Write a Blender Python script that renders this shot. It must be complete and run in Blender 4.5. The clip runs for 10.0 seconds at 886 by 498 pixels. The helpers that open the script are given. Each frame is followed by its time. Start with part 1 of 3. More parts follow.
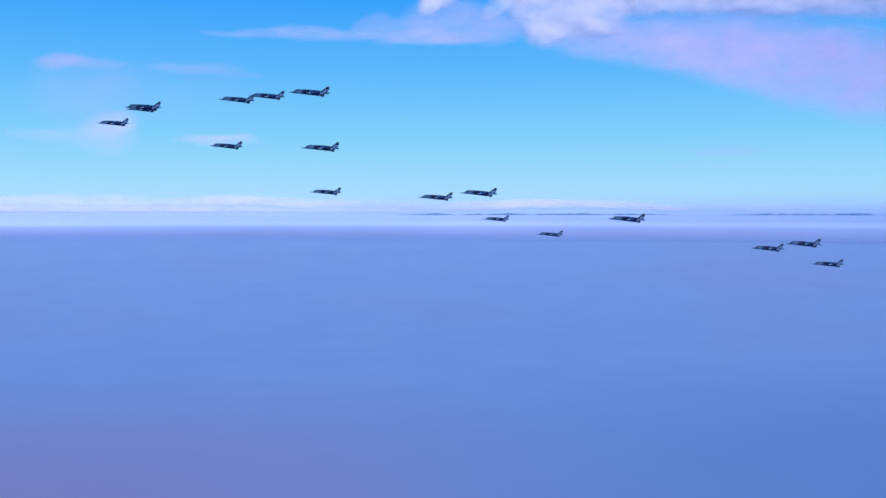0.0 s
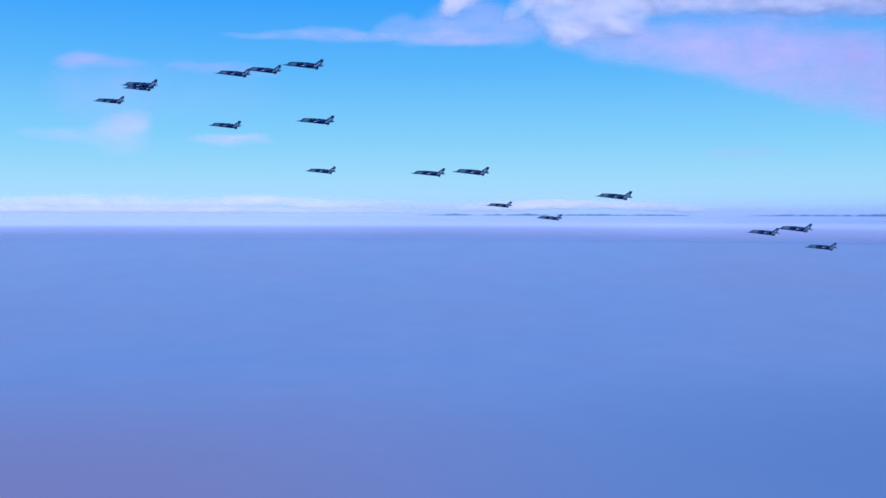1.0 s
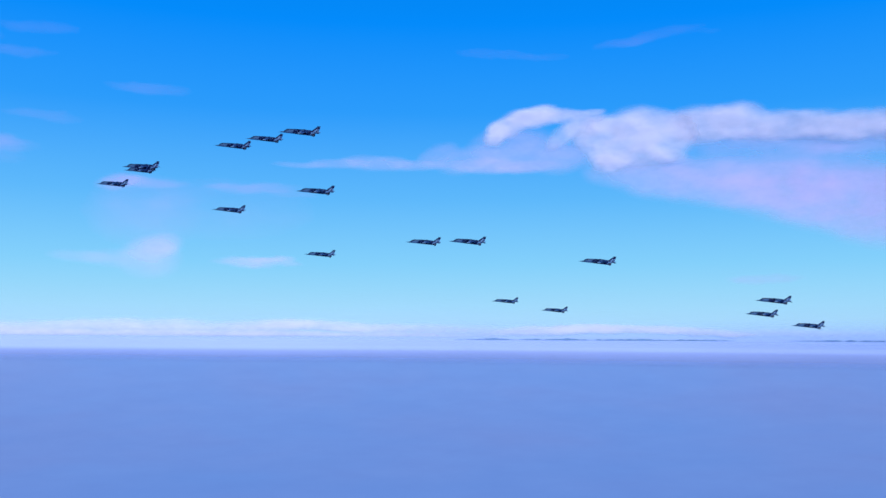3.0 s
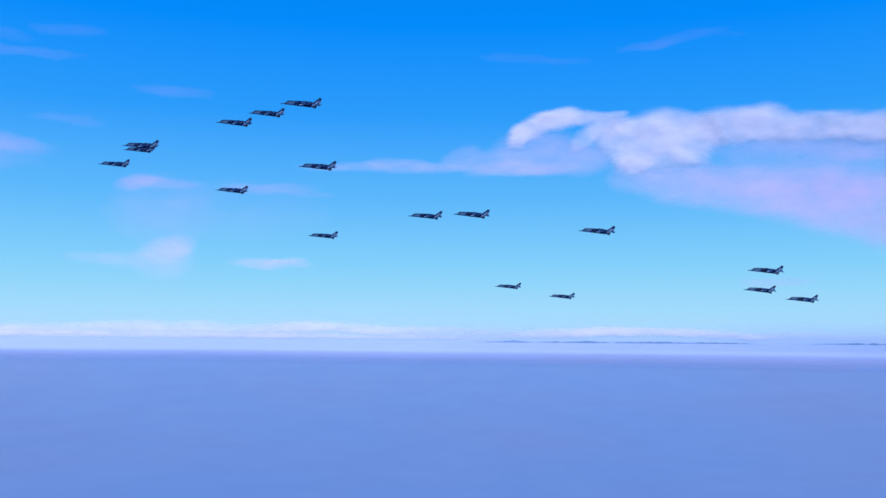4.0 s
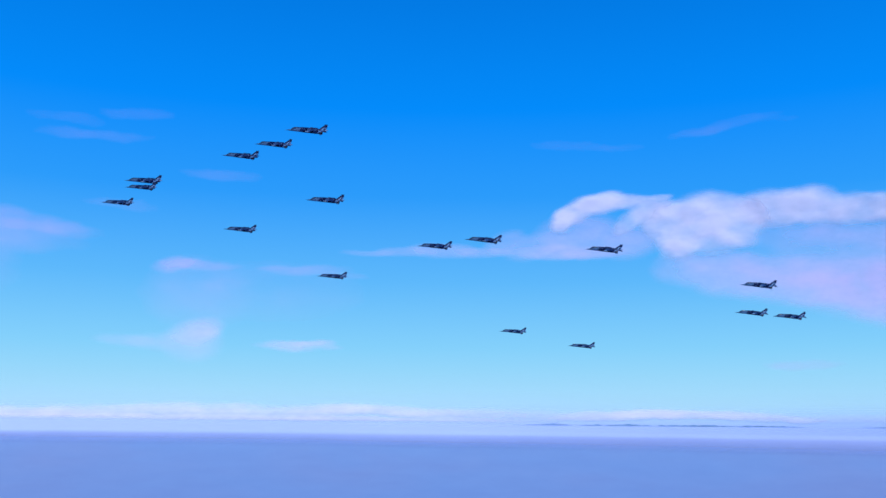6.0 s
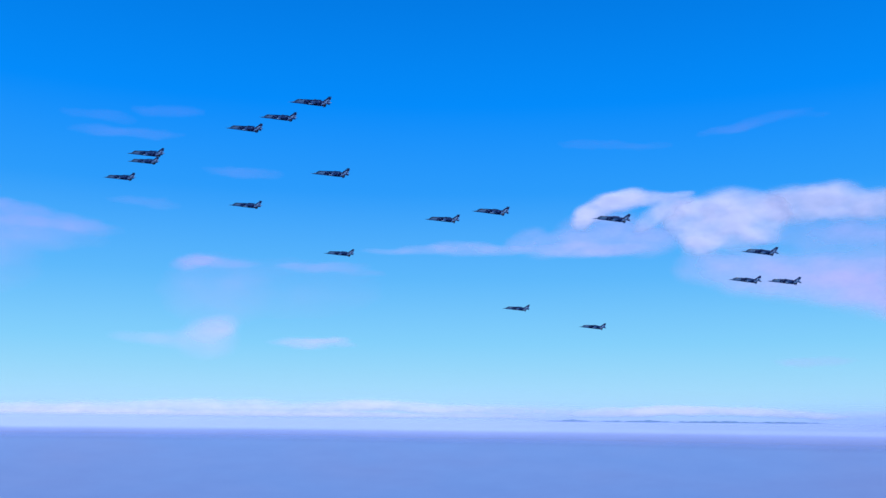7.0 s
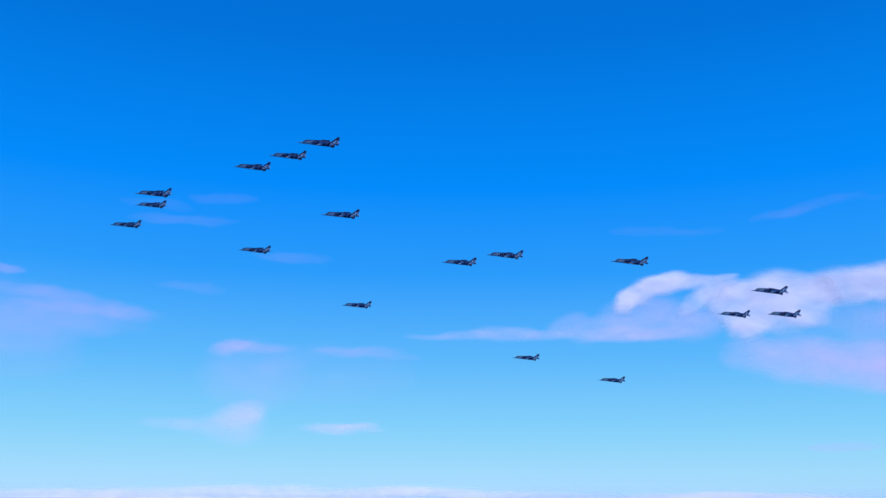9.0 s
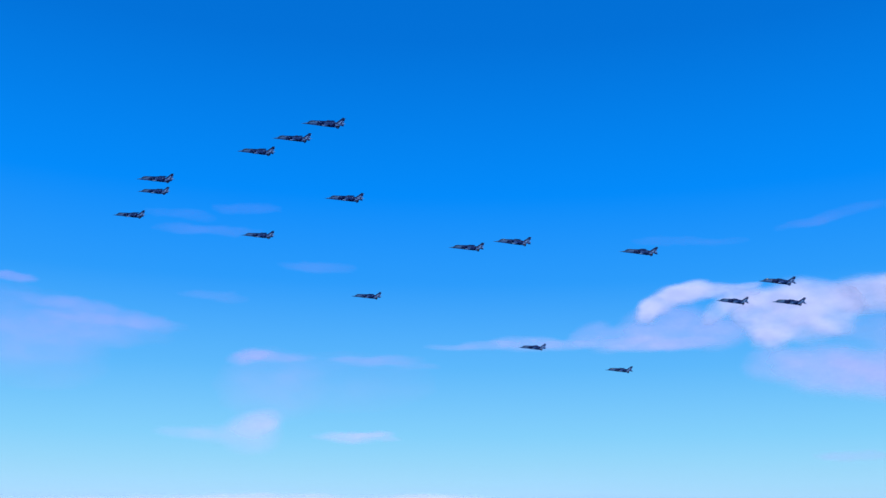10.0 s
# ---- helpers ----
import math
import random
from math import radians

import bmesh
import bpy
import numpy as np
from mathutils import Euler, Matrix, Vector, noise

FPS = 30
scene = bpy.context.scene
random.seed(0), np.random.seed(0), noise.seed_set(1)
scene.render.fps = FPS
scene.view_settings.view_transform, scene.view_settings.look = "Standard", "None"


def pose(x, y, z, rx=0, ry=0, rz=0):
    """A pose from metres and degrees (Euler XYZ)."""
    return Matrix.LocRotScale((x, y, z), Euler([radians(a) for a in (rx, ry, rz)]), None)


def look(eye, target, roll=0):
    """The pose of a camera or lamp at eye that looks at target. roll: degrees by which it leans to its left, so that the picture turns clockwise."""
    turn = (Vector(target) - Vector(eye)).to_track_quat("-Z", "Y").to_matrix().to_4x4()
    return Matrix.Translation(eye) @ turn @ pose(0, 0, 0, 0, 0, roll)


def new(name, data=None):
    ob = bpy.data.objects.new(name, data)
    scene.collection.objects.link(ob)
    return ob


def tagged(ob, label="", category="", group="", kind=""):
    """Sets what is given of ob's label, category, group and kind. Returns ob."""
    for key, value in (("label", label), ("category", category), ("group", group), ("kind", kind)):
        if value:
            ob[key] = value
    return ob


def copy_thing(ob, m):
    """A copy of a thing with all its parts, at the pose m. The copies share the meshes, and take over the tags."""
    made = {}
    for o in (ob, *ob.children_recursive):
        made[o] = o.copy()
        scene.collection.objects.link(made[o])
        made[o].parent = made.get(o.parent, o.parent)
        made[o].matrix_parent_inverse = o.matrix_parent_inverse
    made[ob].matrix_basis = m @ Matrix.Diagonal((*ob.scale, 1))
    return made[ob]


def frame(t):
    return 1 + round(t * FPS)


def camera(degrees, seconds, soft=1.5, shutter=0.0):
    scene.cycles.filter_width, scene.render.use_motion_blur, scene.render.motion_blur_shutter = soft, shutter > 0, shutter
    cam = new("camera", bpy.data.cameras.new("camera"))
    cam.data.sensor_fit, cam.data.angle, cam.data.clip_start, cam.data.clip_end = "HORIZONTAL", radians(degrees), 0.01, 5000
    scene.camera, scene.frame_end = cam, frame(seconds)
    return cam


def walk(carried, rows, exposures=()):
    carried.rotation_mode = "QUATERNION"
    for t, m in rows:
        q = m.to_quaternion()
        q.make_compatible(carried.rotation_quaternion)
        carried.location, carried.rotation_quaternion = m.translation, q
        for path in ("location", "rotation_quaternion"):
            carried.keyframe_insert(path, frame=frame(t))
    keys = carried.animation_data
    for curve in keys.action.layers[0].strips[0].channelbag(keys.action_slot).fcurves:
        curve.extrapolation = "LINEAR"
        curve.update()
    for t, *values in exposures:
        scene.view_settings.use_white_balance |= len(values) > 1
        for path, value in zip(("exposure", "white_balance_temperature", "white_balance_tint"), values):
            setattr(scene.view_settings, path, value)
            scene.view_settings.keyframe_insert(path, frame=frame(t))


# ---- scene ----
EYE = (0, 0, 400)
cam = camera(51.3, 10.0)
walk(cam, [
    (0, pose(*EYE, 87.83, -0.00, -5.93)),
    (0.5, pose(*EYE, 87.83, -0.04, -5.34)),
    (1, pose(*EYE, 87.86, -0.08, -4.74)),
    (1.5, pose(*EYE, 87.95, -0.13, -4.15)),
    (2, pose(*EYE, 88.07, -0.17, -3.56)),
    (2.2, pose(*EYE, 88.12, -0.19, -3.32)),
    (2.3, pose(*EYE, 88.28, -0.20, -3.20)),
    (2.4, pose(*EYE, 89.12, -0.21, -3.08)),
    (2.5, pose(*EYE, 90.23, -0.22, -2.96)),
    (2.6, pose(*EYE, 91.44, -0.23, -2.85)),
    (2.7, pose(*EYE, 92.98, -0.24, -2.73)),
    (2.8, pose(*EYE, 94.17, -0.25, -2.61)),
    (2.9, pose(*EYE, 95.14, -0.26, -2.49)),
    (3, pose(*EYE, 95.56, -0.27, -2.37)),
    (3.1, pose(*EYE, 95.60, -0.28, -2.25)),
    (3.5, pose(*EYE, 95.63, -0.31, -1.78)),
    (4, pose(*EYE, 95.70, -0.36, -1.19)),
    (4.5, pose(*EYE, 95.77, -0.40, -0.59)),
    (5, pose(*EYE, 95.98, -0.45, 0.00)),
    (5.5, pose(*EYE, 96.17, -0.45, 0.59)),
    (5.6, pose(*EYE, 96.29, -0.45, 0.71)),
    (5.7, pose(*EYE, 96.95, -0.45, 0.83)),
    (5.8, pose(*EYE, 98.67, -0.45, 0.95)),
    (5.9, pose(*EYE, 100.21, -0.46, 1.07)),
    (6, pose(*EYE, 100.72, -0.46, 1.19)),
    (6.1, pose(*EYE, 100.68, -0.46, 1.30)),
    (6.5, pose(*EYE, 100.62, -0.46, 1.78)),
    (7, pose(*EYE, 100.48, -0.46, 2.37)),
    (7.5, pose(*EYE, 100.38, -0.46, 2.96)),
    (8, pose(*EYE, 100.21, -0.47, 3.56)),
    (8.3, pose(*EYE, 100.11, -0.47, 3.91)),
    (8.4, pose(*EYE, 100.28, -0.47, 4.03)),
    (8.5, pose(*EYE, 100.89, -0.47, 4.15)),
    (8.6, pose(*EYE, 101.86, -0.47, 4.27)),
    (8.7, pose(*EYE, 102.94, -0.47, 4.39)),
    (8.8, pose(*EYE, 103.90, -0.47, 4.51)),
    (8.9, pose(*EYE, 104.79, -0.47, 4.63)),
    (9, pose(*EYE, 105.57, -0.47, 4.74)),
    (9.1, pose(*EYE, 105.86, -0.47, 4.86)),
    (9.2, pose(*EYE, 105.96, -0.48, 4.98)),
    (9.5, pose(*EYE, 106.06, -0.48, 5.34)),
    (10, pose(*EYE, 106.06, -0.48, 5.93)),
])


# ---- world, sun ----
SUN_HEIGHT, SUN_TURN = 36, 155      # degrees; turn is clockwise from the view's forward axis


def make_world():
    world = bpy.data.worlds.new("sky")
    world.use_nodes = True
    scene.world = world
    nt = world.node_tree
    nt.nodes.clear()
    out = nt.nodes.new("ShaderNodeOutputWorld")
    bg = nt.nodes.new("ShaderNodeBackground")
    sky = nt.nodes.new("ShaderNodeTexSky")
    sky.sky_type, sky.sun_disc = "NISHITA", False
    sky.sun_elevation, sky.sun_rotation = radians(SUN_HEIGHT), radians(SUN_TURN)
    dim = nt.nodes.new("ShaderNodeVectorMath")
    dim.operation = "MULTIPLY"
    dim.inputs[1].default_value = (0.02, 0.07, 0.1)
    co = nt.nodes.new("ShaderNodeTexCoord")
    sep = nt.nodes.new("ShaderNodeSeparateXYZ")
    ramp = nt.nodes.new("ShaderNodeValToRGB")
    stops = ((0.0, (0.47, 0.80, 1.0)), (0.03, (0.385, 0.745, 1.0)), (0.08, (0.24, 0.65, 1.0)), (0.15, (0.115, 0.495, 1.0)),
             (0.24, (0.025, 0.34, 1.0)), (0.33, (0.0, 0.265, 1.0)), (0.48, (0.0, 0.172, 0.72)), (1.0, (0.0, 0.06, 0.34)))
    els = ramp.color_ramp.elements
    while len(els) < len(stops):
        els.new(0.5)
    for e, (at, c) in zip(els, stops):
        e.position, e.color = at, (*c, 1)
    mix = nt.nodes.new("ShaderNodeMix")
    mix.data_type = "RGBA"
    mix.inputs["Factor"].default_value = 0.03
    lk = nt.links.new
    lk(co.outputs["Generated"], sep.inputs[0])
    lk(sep.outputs["Z"], ramp.inputs["Fac"])
    lk(sky.outputs[0], dim.inputs[0])
    low = nt.nodes.new("ShaderNodeMath")
    low.operation, low.use_clamp = "MULTIPLY_ADD", True
    low.inputs[1].default_value, low.inputs[2].default_value = 70.0, 1.0
    both = nt.nodes.new("ShaderNodeMix")
    both.data_type = "RGBA"
    both.inputs["A"].default_value = (0.157, 0.28, 0.745, 1)
    lk(sep.outputs["Z"], low.inputs[0])
    lk(low.outputs[0], both.inputs["Factor"])
    lk(ramp.outputs["Color"], both.inputs["B"])
    lk(both.outputs["Result"], mix.inputs["A"])
    lk(dim.outputs["Vector"], mix.inputs["B"])
    lk(mix.outputs["Result"], bg.inputs["Color"])
    bg.inputs["Strength"].default_value = 0.98
    lk(bg.outputs[0], out.inputs[0])


make_world()
sun = new("sun", bpy.data.lights.new("sun", "SUN"))
sun.data.energy, sun.data.angle, sun.data.color = 3.2, radians(0.53), (1.0, 0.97, 0.96)
sun.matrix_world = look((900 * math.sin(radians(SUN_TURN)), 900 * math.cos(radians(SUN_TURN)), 400 + 900 * math.tan(radians(SUN_HEIGHT))), EYE)


# ---- materials ----
def material(name):
    m = bpy.data.materials.new(name)
    m.use_nodes = True
    return m, m.node_tree, m.node_tree.nodes["Principled BSDF"]


def noise_node(nt, scale, detail=4, rough=0.55, coord="Object"):
    co = nt.nodes.new("ShaderNodeTexCoord")
    tex = nt.nodes.new("ShaderNodeTexNoise")
    tex.inputs["Scale"].default_value, tex.inputs["Detail"].default_value, tex.inputs["Roughness"].default_value = scale, detail, rough
    nt.links.new(co.outputs[coord], tex.inputs["Vector"])
    return tex


def ramp_node(nt, source, stops):
    r = nt.nodes.new("ShaderNodeValToRGB")
    els = r.color_ramp.elements
    while len(els) < len(stops):
        els.new(0.5)
    for e, (at, c) in zip(els, stops):
        e.position, e.color = at, (*c, 1)
    nt.links.new(source, r.inputs["Fac"])
    return r


def paint(name, a, b, lo=0.46, hi=0.54, scale=0.35, rough=0.5, metal=0.0):
    """Weathered aircraft paint: two colours in patches, fine grime and panel-scale relief."""
    m, nt, p = material(name)
    big = noise_node(nt, scale, 2)
    patch = ramp_node(nt, big.outputs["Fac"], ((lo, a), (hi, b)))
    fine = noise_node(nt, 6.0, 5)
    grime = ramp_node(nt, fine.outputs["Fac"], ((0.3, (0.75, 0.75, 0.75)), (0.7, (1, 1, 1))))
    mul = nt.nodes.new("ShaderNodeMix")
    mul.data_type, mul.blend_type = "RGBA", "MULTIPLY"
    mul.inputs["Factor"].default_value = 1.0
    nt.links.new(patch.outputs["Color"], mul.inputs["A"])
    nt.links.new(grime.outputs["Color"], mul.inputs["B"])
    nt.links.new(mul.outputs["Result"], p.inputs["Base Color"])
    p.inputs["Roughness"].default_value, p.inputs["Metallic"].default_value = rough, metal
    p.inputs["Specular IOR Level"].default_value = 0.08
    bump = nt.nodes.new("ShaderNodeBump")
    bump.inputs["Strength"].default_value, bump.inputs["Distance"].default_value = 0.15, 0.02
    nt.links.new(fine.outputs["Fac"], bump.inputs["Height"])
    nt.links.new(bump.outputs["Normal"], p.inputs["Normal"])
    return m


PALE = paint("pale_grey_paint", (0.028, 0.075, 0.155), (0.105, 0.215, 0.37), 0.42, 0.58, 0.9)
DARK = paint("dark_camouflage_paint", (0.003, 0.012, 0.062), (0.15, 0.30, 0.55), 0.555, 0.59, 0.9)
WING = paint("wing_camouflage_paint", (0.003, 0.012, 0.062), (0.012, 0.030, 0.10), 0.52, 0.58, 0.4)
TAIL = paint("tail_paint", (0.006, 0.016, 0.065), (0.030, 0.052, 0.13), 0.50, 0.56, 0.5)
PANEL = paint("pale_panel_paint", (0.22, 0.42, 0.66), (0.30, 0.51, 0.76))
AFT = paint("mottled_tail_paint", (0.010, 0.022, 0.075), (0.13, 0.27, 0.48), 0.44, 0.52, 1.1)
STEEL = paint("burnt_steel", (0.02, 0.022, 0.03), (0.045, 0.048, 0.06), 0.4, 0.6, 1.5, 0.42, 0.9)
BLACK = paint("intake_shade_and_fin_tip_black", (0.003, 0.004, 0.010), (0.006, 0.008, 0.016))
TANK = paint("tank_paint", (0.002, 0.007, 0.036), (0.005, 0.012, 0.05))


def glass():
    m, nt, p = material("tinted_canopy_glass")
    p.inputs["Base Color"].default_value = (0.02, 0.04, 0.075, 1)
    p.inputs["Roughness"].default_value = 0.22
    p.inputs["Coat Weight"].default_value = 0.25
    p.inputs["Coat Roughness"].default_value = 0.2
    return m


GLASS = glass()


def haze_sea():
    """The blue surface far below, its haze put into the colour: slow lavender drifts, faint streaks and a soft swell.
    """
    m, nt, p = material("hazy_sea")
    big = noise_node(nt, 0.0009, 3, 0.5)
    col = ramp_node(nt, big.outputs["Fac"], ((0.30, (0.207, 0.366, 0.620)), (0.50, (0.227, 0.366, 0.610)), (0.70, (0.246, 0.352, 0.580))))
    fine = noise_node(nt, 0.006, 5, 0.6)
    speck = ramp_node(nt, fine.outputs["Fac"], ((0.25, (0.955, 0.955, 0.97)), (0.75, (1.02, 1.02, 1.01))))
    mul = nt.nodes.new("ShaderNodeMix")
    mul.data_type, mul.blend_type = "RGBA", "MULTIPLY"
    mul.inputs["Factor"].default_value = 1.0
    nt.links.new(col.outputs["Color"], mul.inputs["A"])
    nt.links.new(speck.outputs["Color"], mul.inputs["B"])
    # broad tints over the nearer water: violet haze put into the colour, and a deeper blue stretch
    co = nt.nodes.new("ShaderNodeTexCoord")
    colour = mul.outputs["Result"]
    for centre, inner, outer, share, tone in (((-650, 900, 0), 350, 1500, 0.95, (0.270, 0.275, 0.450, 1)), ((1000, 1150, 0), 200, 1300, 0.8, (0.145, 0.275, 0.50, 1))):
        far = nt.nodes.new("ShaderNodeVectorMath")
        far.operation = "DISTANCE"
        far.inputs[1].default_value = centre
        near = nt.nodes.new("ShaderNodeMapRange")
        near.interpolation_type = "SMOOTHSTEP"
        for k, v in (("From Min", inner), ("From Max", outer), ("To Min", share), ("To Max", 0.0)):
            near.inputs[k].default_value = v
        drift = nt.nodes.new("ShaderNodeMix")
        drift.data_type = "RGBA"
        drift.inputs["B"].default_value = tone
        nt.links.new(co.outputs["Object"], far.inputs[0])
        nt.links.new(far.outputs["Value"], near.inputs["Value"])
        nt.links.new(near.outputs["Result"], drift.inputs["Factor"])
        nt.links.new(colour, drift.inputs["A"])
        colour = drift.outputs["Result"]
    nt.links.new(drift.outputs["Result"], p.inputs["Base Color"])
    p.inputs["Roughness"].default_value = 1.0
    p.inputs["Specular IOR Level"].default_value = 0.0
    return m


def vapour(name, colour, grain, ragged, relief=0.0):
    """Cloud and haze: scatters light on both sides, as thick as the mesh's density says, with torn edges and a soft relief."""
    m = bpy.data.materials.new(name)
    m.use_nodes = True
    nt = m.node_tree
    nt.nodes.clear()
    out = nt.nodes.new("ShaderNodeOutputMaterial")
    dif, tra = nt.nodes.new("ShaderNodeBsdfDiffuse"), nt.nodes.new("ShaderNodeBsdfTranslucent")
    both, clear, mix = nt.nodes.new("ShaderNodeMixShader"), nt.nodes.new("ShaderNodeBsdfTransparent"), nt.nodes.new("ShaderNodeMixShader")
    lk = nt.links.new
    tex = noise_node(nt, grain, 5, 0.55)
    flat = nt.nodes.new("ShaderNodeMapping")
    flat.inputs["Scale"].default_value = (1.0, 1.0, 2.2)
    lk(tex.inputs["Vector"].links[0].from_socket, flat.inputs["Vector"])
    lk(flat.outputs["Vector"], tex.inputs["Vector"])
    tint = ramp_node(nt, tex.outputs["Fac"], ((0.3, tuple(0.93 * c for c in colour)), (0.7, colour)))
    for s in (dif, tra):
        lk(tint.outputs["Color"], s.inputs["Color"])
    if relief:
        bump = nt.nodes.new("ShaderNodeBump")
        bump.inputs["Strength"].default_value, bump.inputs["Distance"].default_value = 1.0, relief
        lk(noise_node(nt, 0.006, 2, 0.4).outputs["Fac"], bump.inputs["Height"])
        lk(bump.outputs["Normal"], dif.inputs["Normal"])
    both.inputs["Fac"].default_value = 0.12

    def sums(kind, a, b):
        n = nt.nodes.new("ShaderNodeMath")
        n.operation = kind
        for k, v in enumerate((a, b)):
            if isinstance(v, (int, float)):
                n.inputs[k].default_value = v
            else:
                lk(v, n.inputs[k])
        return n.outputs[0]

    dens = nt.nodes.new("ShaderNodeAttribute")
    dens.attribute_name = "vapour_amount"
    d = dens.outputs["Fac"]
    half_thick = sums("MULTIPLY", d, sums("SUBTRACT", 1.0, d))          # strongest where the cloud thins out
    torn = sums("MULTIPLY", sums("SUBTRACT", tex.outputs["Fac"], 0.5), 4 * ragged)
    amount = sums("ADD", d, sums("MULTIPLY", half_thick, torn))
    amount.node.use_clamp = True
    lk(dif.outputs[0], both.inputs[1])
    lk(tra.outputs[0], both.inputs[2])
    lk(amount, mix.inputs["Fac"])
    lk(clear.outputs[0], mix.inputs[1])
    lk(both.outputs[0], mix.inputs[2])
    lk(mix.outputs[0], out.inputs["Surface"])
    return m


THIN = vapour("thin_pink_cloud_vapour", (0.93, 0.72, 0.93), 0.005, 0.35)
PINK = vapour("faint_pink_cloud_vapour", (0.96, 0.58, 0.92), 0.005, 0.4)
CLOUD = vapour("cloud_vapour", (0.93, 0.85, 0.92), 0.008, 0.5, 16.0)
FAR_CLOUD = vapour("far_cloud_vapour", (0.92, 0.86, 0.94), 0.006, 0.35)
HAZE = vapour("horizon_haze", (0.52, 0.63, 0.94), 0.001, 0.3)


# ---- large structure ----
def grid_object(name, points, rows, cols, mat, wrap=False, smooth=True):
    faces = []
    for i in range(rows - 1):
        for j in range(cols if wrap else cols - 1):
            k = (j + 1) % cols
            faces.append((i * cols + j, i * cols + k, (i + 1) * cols + k, (i + 1) * cols + j))
    me = bpy.data.meshes.new(name)
    me.from_pydata([tuple(p) for p in points], [], faces)
    me.polygons.foreach_set("use_smooth", [smooth] * len(me.polygons))
    me.materials.append(mat)
    return new(name, me)


def make_sea():
    """One round sheet to the horizon; the haze over it stands higher with distance."""
    pts, cols = [], 192
    radii = [1] + [60 * i for i in range(1, 81)] + [4850]
    for r in radii:
        s = max(0.0, (r - 900) / 3950)
        for j in range(cols):
            a = 2 * math.pi * j / cols
            x, y = r * math.sin(a), r * math.cos(a)
            swell = 6 * noise.noise((x / 600, y / 600, 0.3)) * min(1, r / 600) * (1 - s)
            pts.append((x, y, 358 * s ** 3 + swell))
    for j in range(cols):
        pts[j] = (0.001 * math.sin(2 * math.pi * j / cols), 0.001 * math.cos(2 * math.pi * j / cols), 0)
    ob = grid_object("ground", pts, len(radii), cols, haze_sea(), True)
    tagged(ob, "calm blue sea under lavender haze, reaching to the horizon", "sea", kind="structure")


def haze_ring(name, far, low, high, steps, heights, amounts, wobble, lean=None):
    """A ring of haze round the eye, as thick at each height (degrees over the level of the eye) as the amounts say."""
    cols, pts, amount = 360, [], []
    for e in np.linspace(low, high, steps):
        r = far(e)
        for j in range(cols):
            a = 2 * math.pi * j / cols
            x, y = math.sin(a), math.cos(a)
            wob = noise.noise((9 * x, 9 * y, 1.7)) + 0.4 * noise.noise((40 * x, 40 * y, 4.1))
            pts.append((r * x, r * y, r * math.tan(radians(e))))
            sink = lean(math.degrees(math.atan2(x, y))) if lean else 0.0
            amount.append(float(np.interp(e + wobble * wob - sink, heights, amounts)))
    ob = grid_object(name, pts, steps, cols, HAZE, True)
    ob.data.attributes.new("vapour_amount", "FLOAT", "POINT").data.foreach_set("value", amount)
    ob.location = EYE
    return ob


def make_haze():
    """A pale belt standing behind the horizon, and a bank of haze lying over the far water before it."""
    belt = haze_ring("backdrop", lambda e: 4846.5, -0.52, 3.2, 46, (-0.1, 0.3, 0.7, 1.2, 2.0, 3.1), (0.88, 0.68, 0.38, 0.16, 0.05, 0), 0.14)
    tagged(belt, "pale lavender band of haze lying along the horizon", "haze", kind="structure")
    shore = np.linspace(4000, 4850, 60)
    dips = np.degrees(np.arctan2(358 * ((shore - 900) / 3950) ** 3 - 400, shore))
    bank = haze_ring("haze_bank", lambda e: 4735 - 40 * float(np.logaddexp(0, (4735 - np.interp(e, dips, shore) + 24) / 40)), -1.6, 0.3, 54,
                     (-0.65, -0.45, -0.2, 0.0, 0.2, 0.4, 0.55, 0.7, 0.85, 1.0), (0, 0.20, 0.48, 0.62, 0.72, 0.80, 0.84, 0.60, 0.10, 0), 0.03,
                     lambda a: float(np.interp(a, (-40, -26, 0, 26, 60), (-0.48, -0.54, -0.80, -0.96, -1.10))))
    return tagged(bank, "soft lavender haze lying over the far water", "haze", kind="structure")


def make_shore(name, a0, a1, top, seed):
    """A far low strip of land, the dark blue of distance haze put into its colour."""
    m, nt, p = material("far_land")
    tex = noise_node(nt, 0.02, 4)
    col = ramp_node(nt, tex.outputs["Fac"], ((0.3, (0.10, 0.22, 0.40)), (0.7, (0.19, 0.33, 0.54))))
    nt.links.new(col.outputs["Color"], p.inputs["Base Color"])
    p.inputs["Roughness"].default_value = 1.0
    n, pts, rows = 160, [], ((4843.6, -14, 0), (4843.9, 0, 0.7), (4844.3, 0, 1.0), (4844.8, -14, 0))
    for r, dz, share in rows:
        for i in range(n):
            s = i / (n - 1)
            a = radians(a0 + (a1 - a0) * s)
            h = max(0.0, 0.40 + 1.0 * noise.noise((s * 11, seed, 0)) + 0.6 * noise.noise((s * 45, seed, 3))) * min(1, 8 * s, 8 * (1 - s))
            pts.append((r * math.sin(a), r * math.cos(a), 398 + (share * h * top if share else -1.5 * h)))
    ob = grid_object(name, pts, len(rows), n, m)
    tagged(ob, "distant low strip of dark blue land in haze", "shoreline", kind="structure")


make_sea()
haze_bank = make_haze()


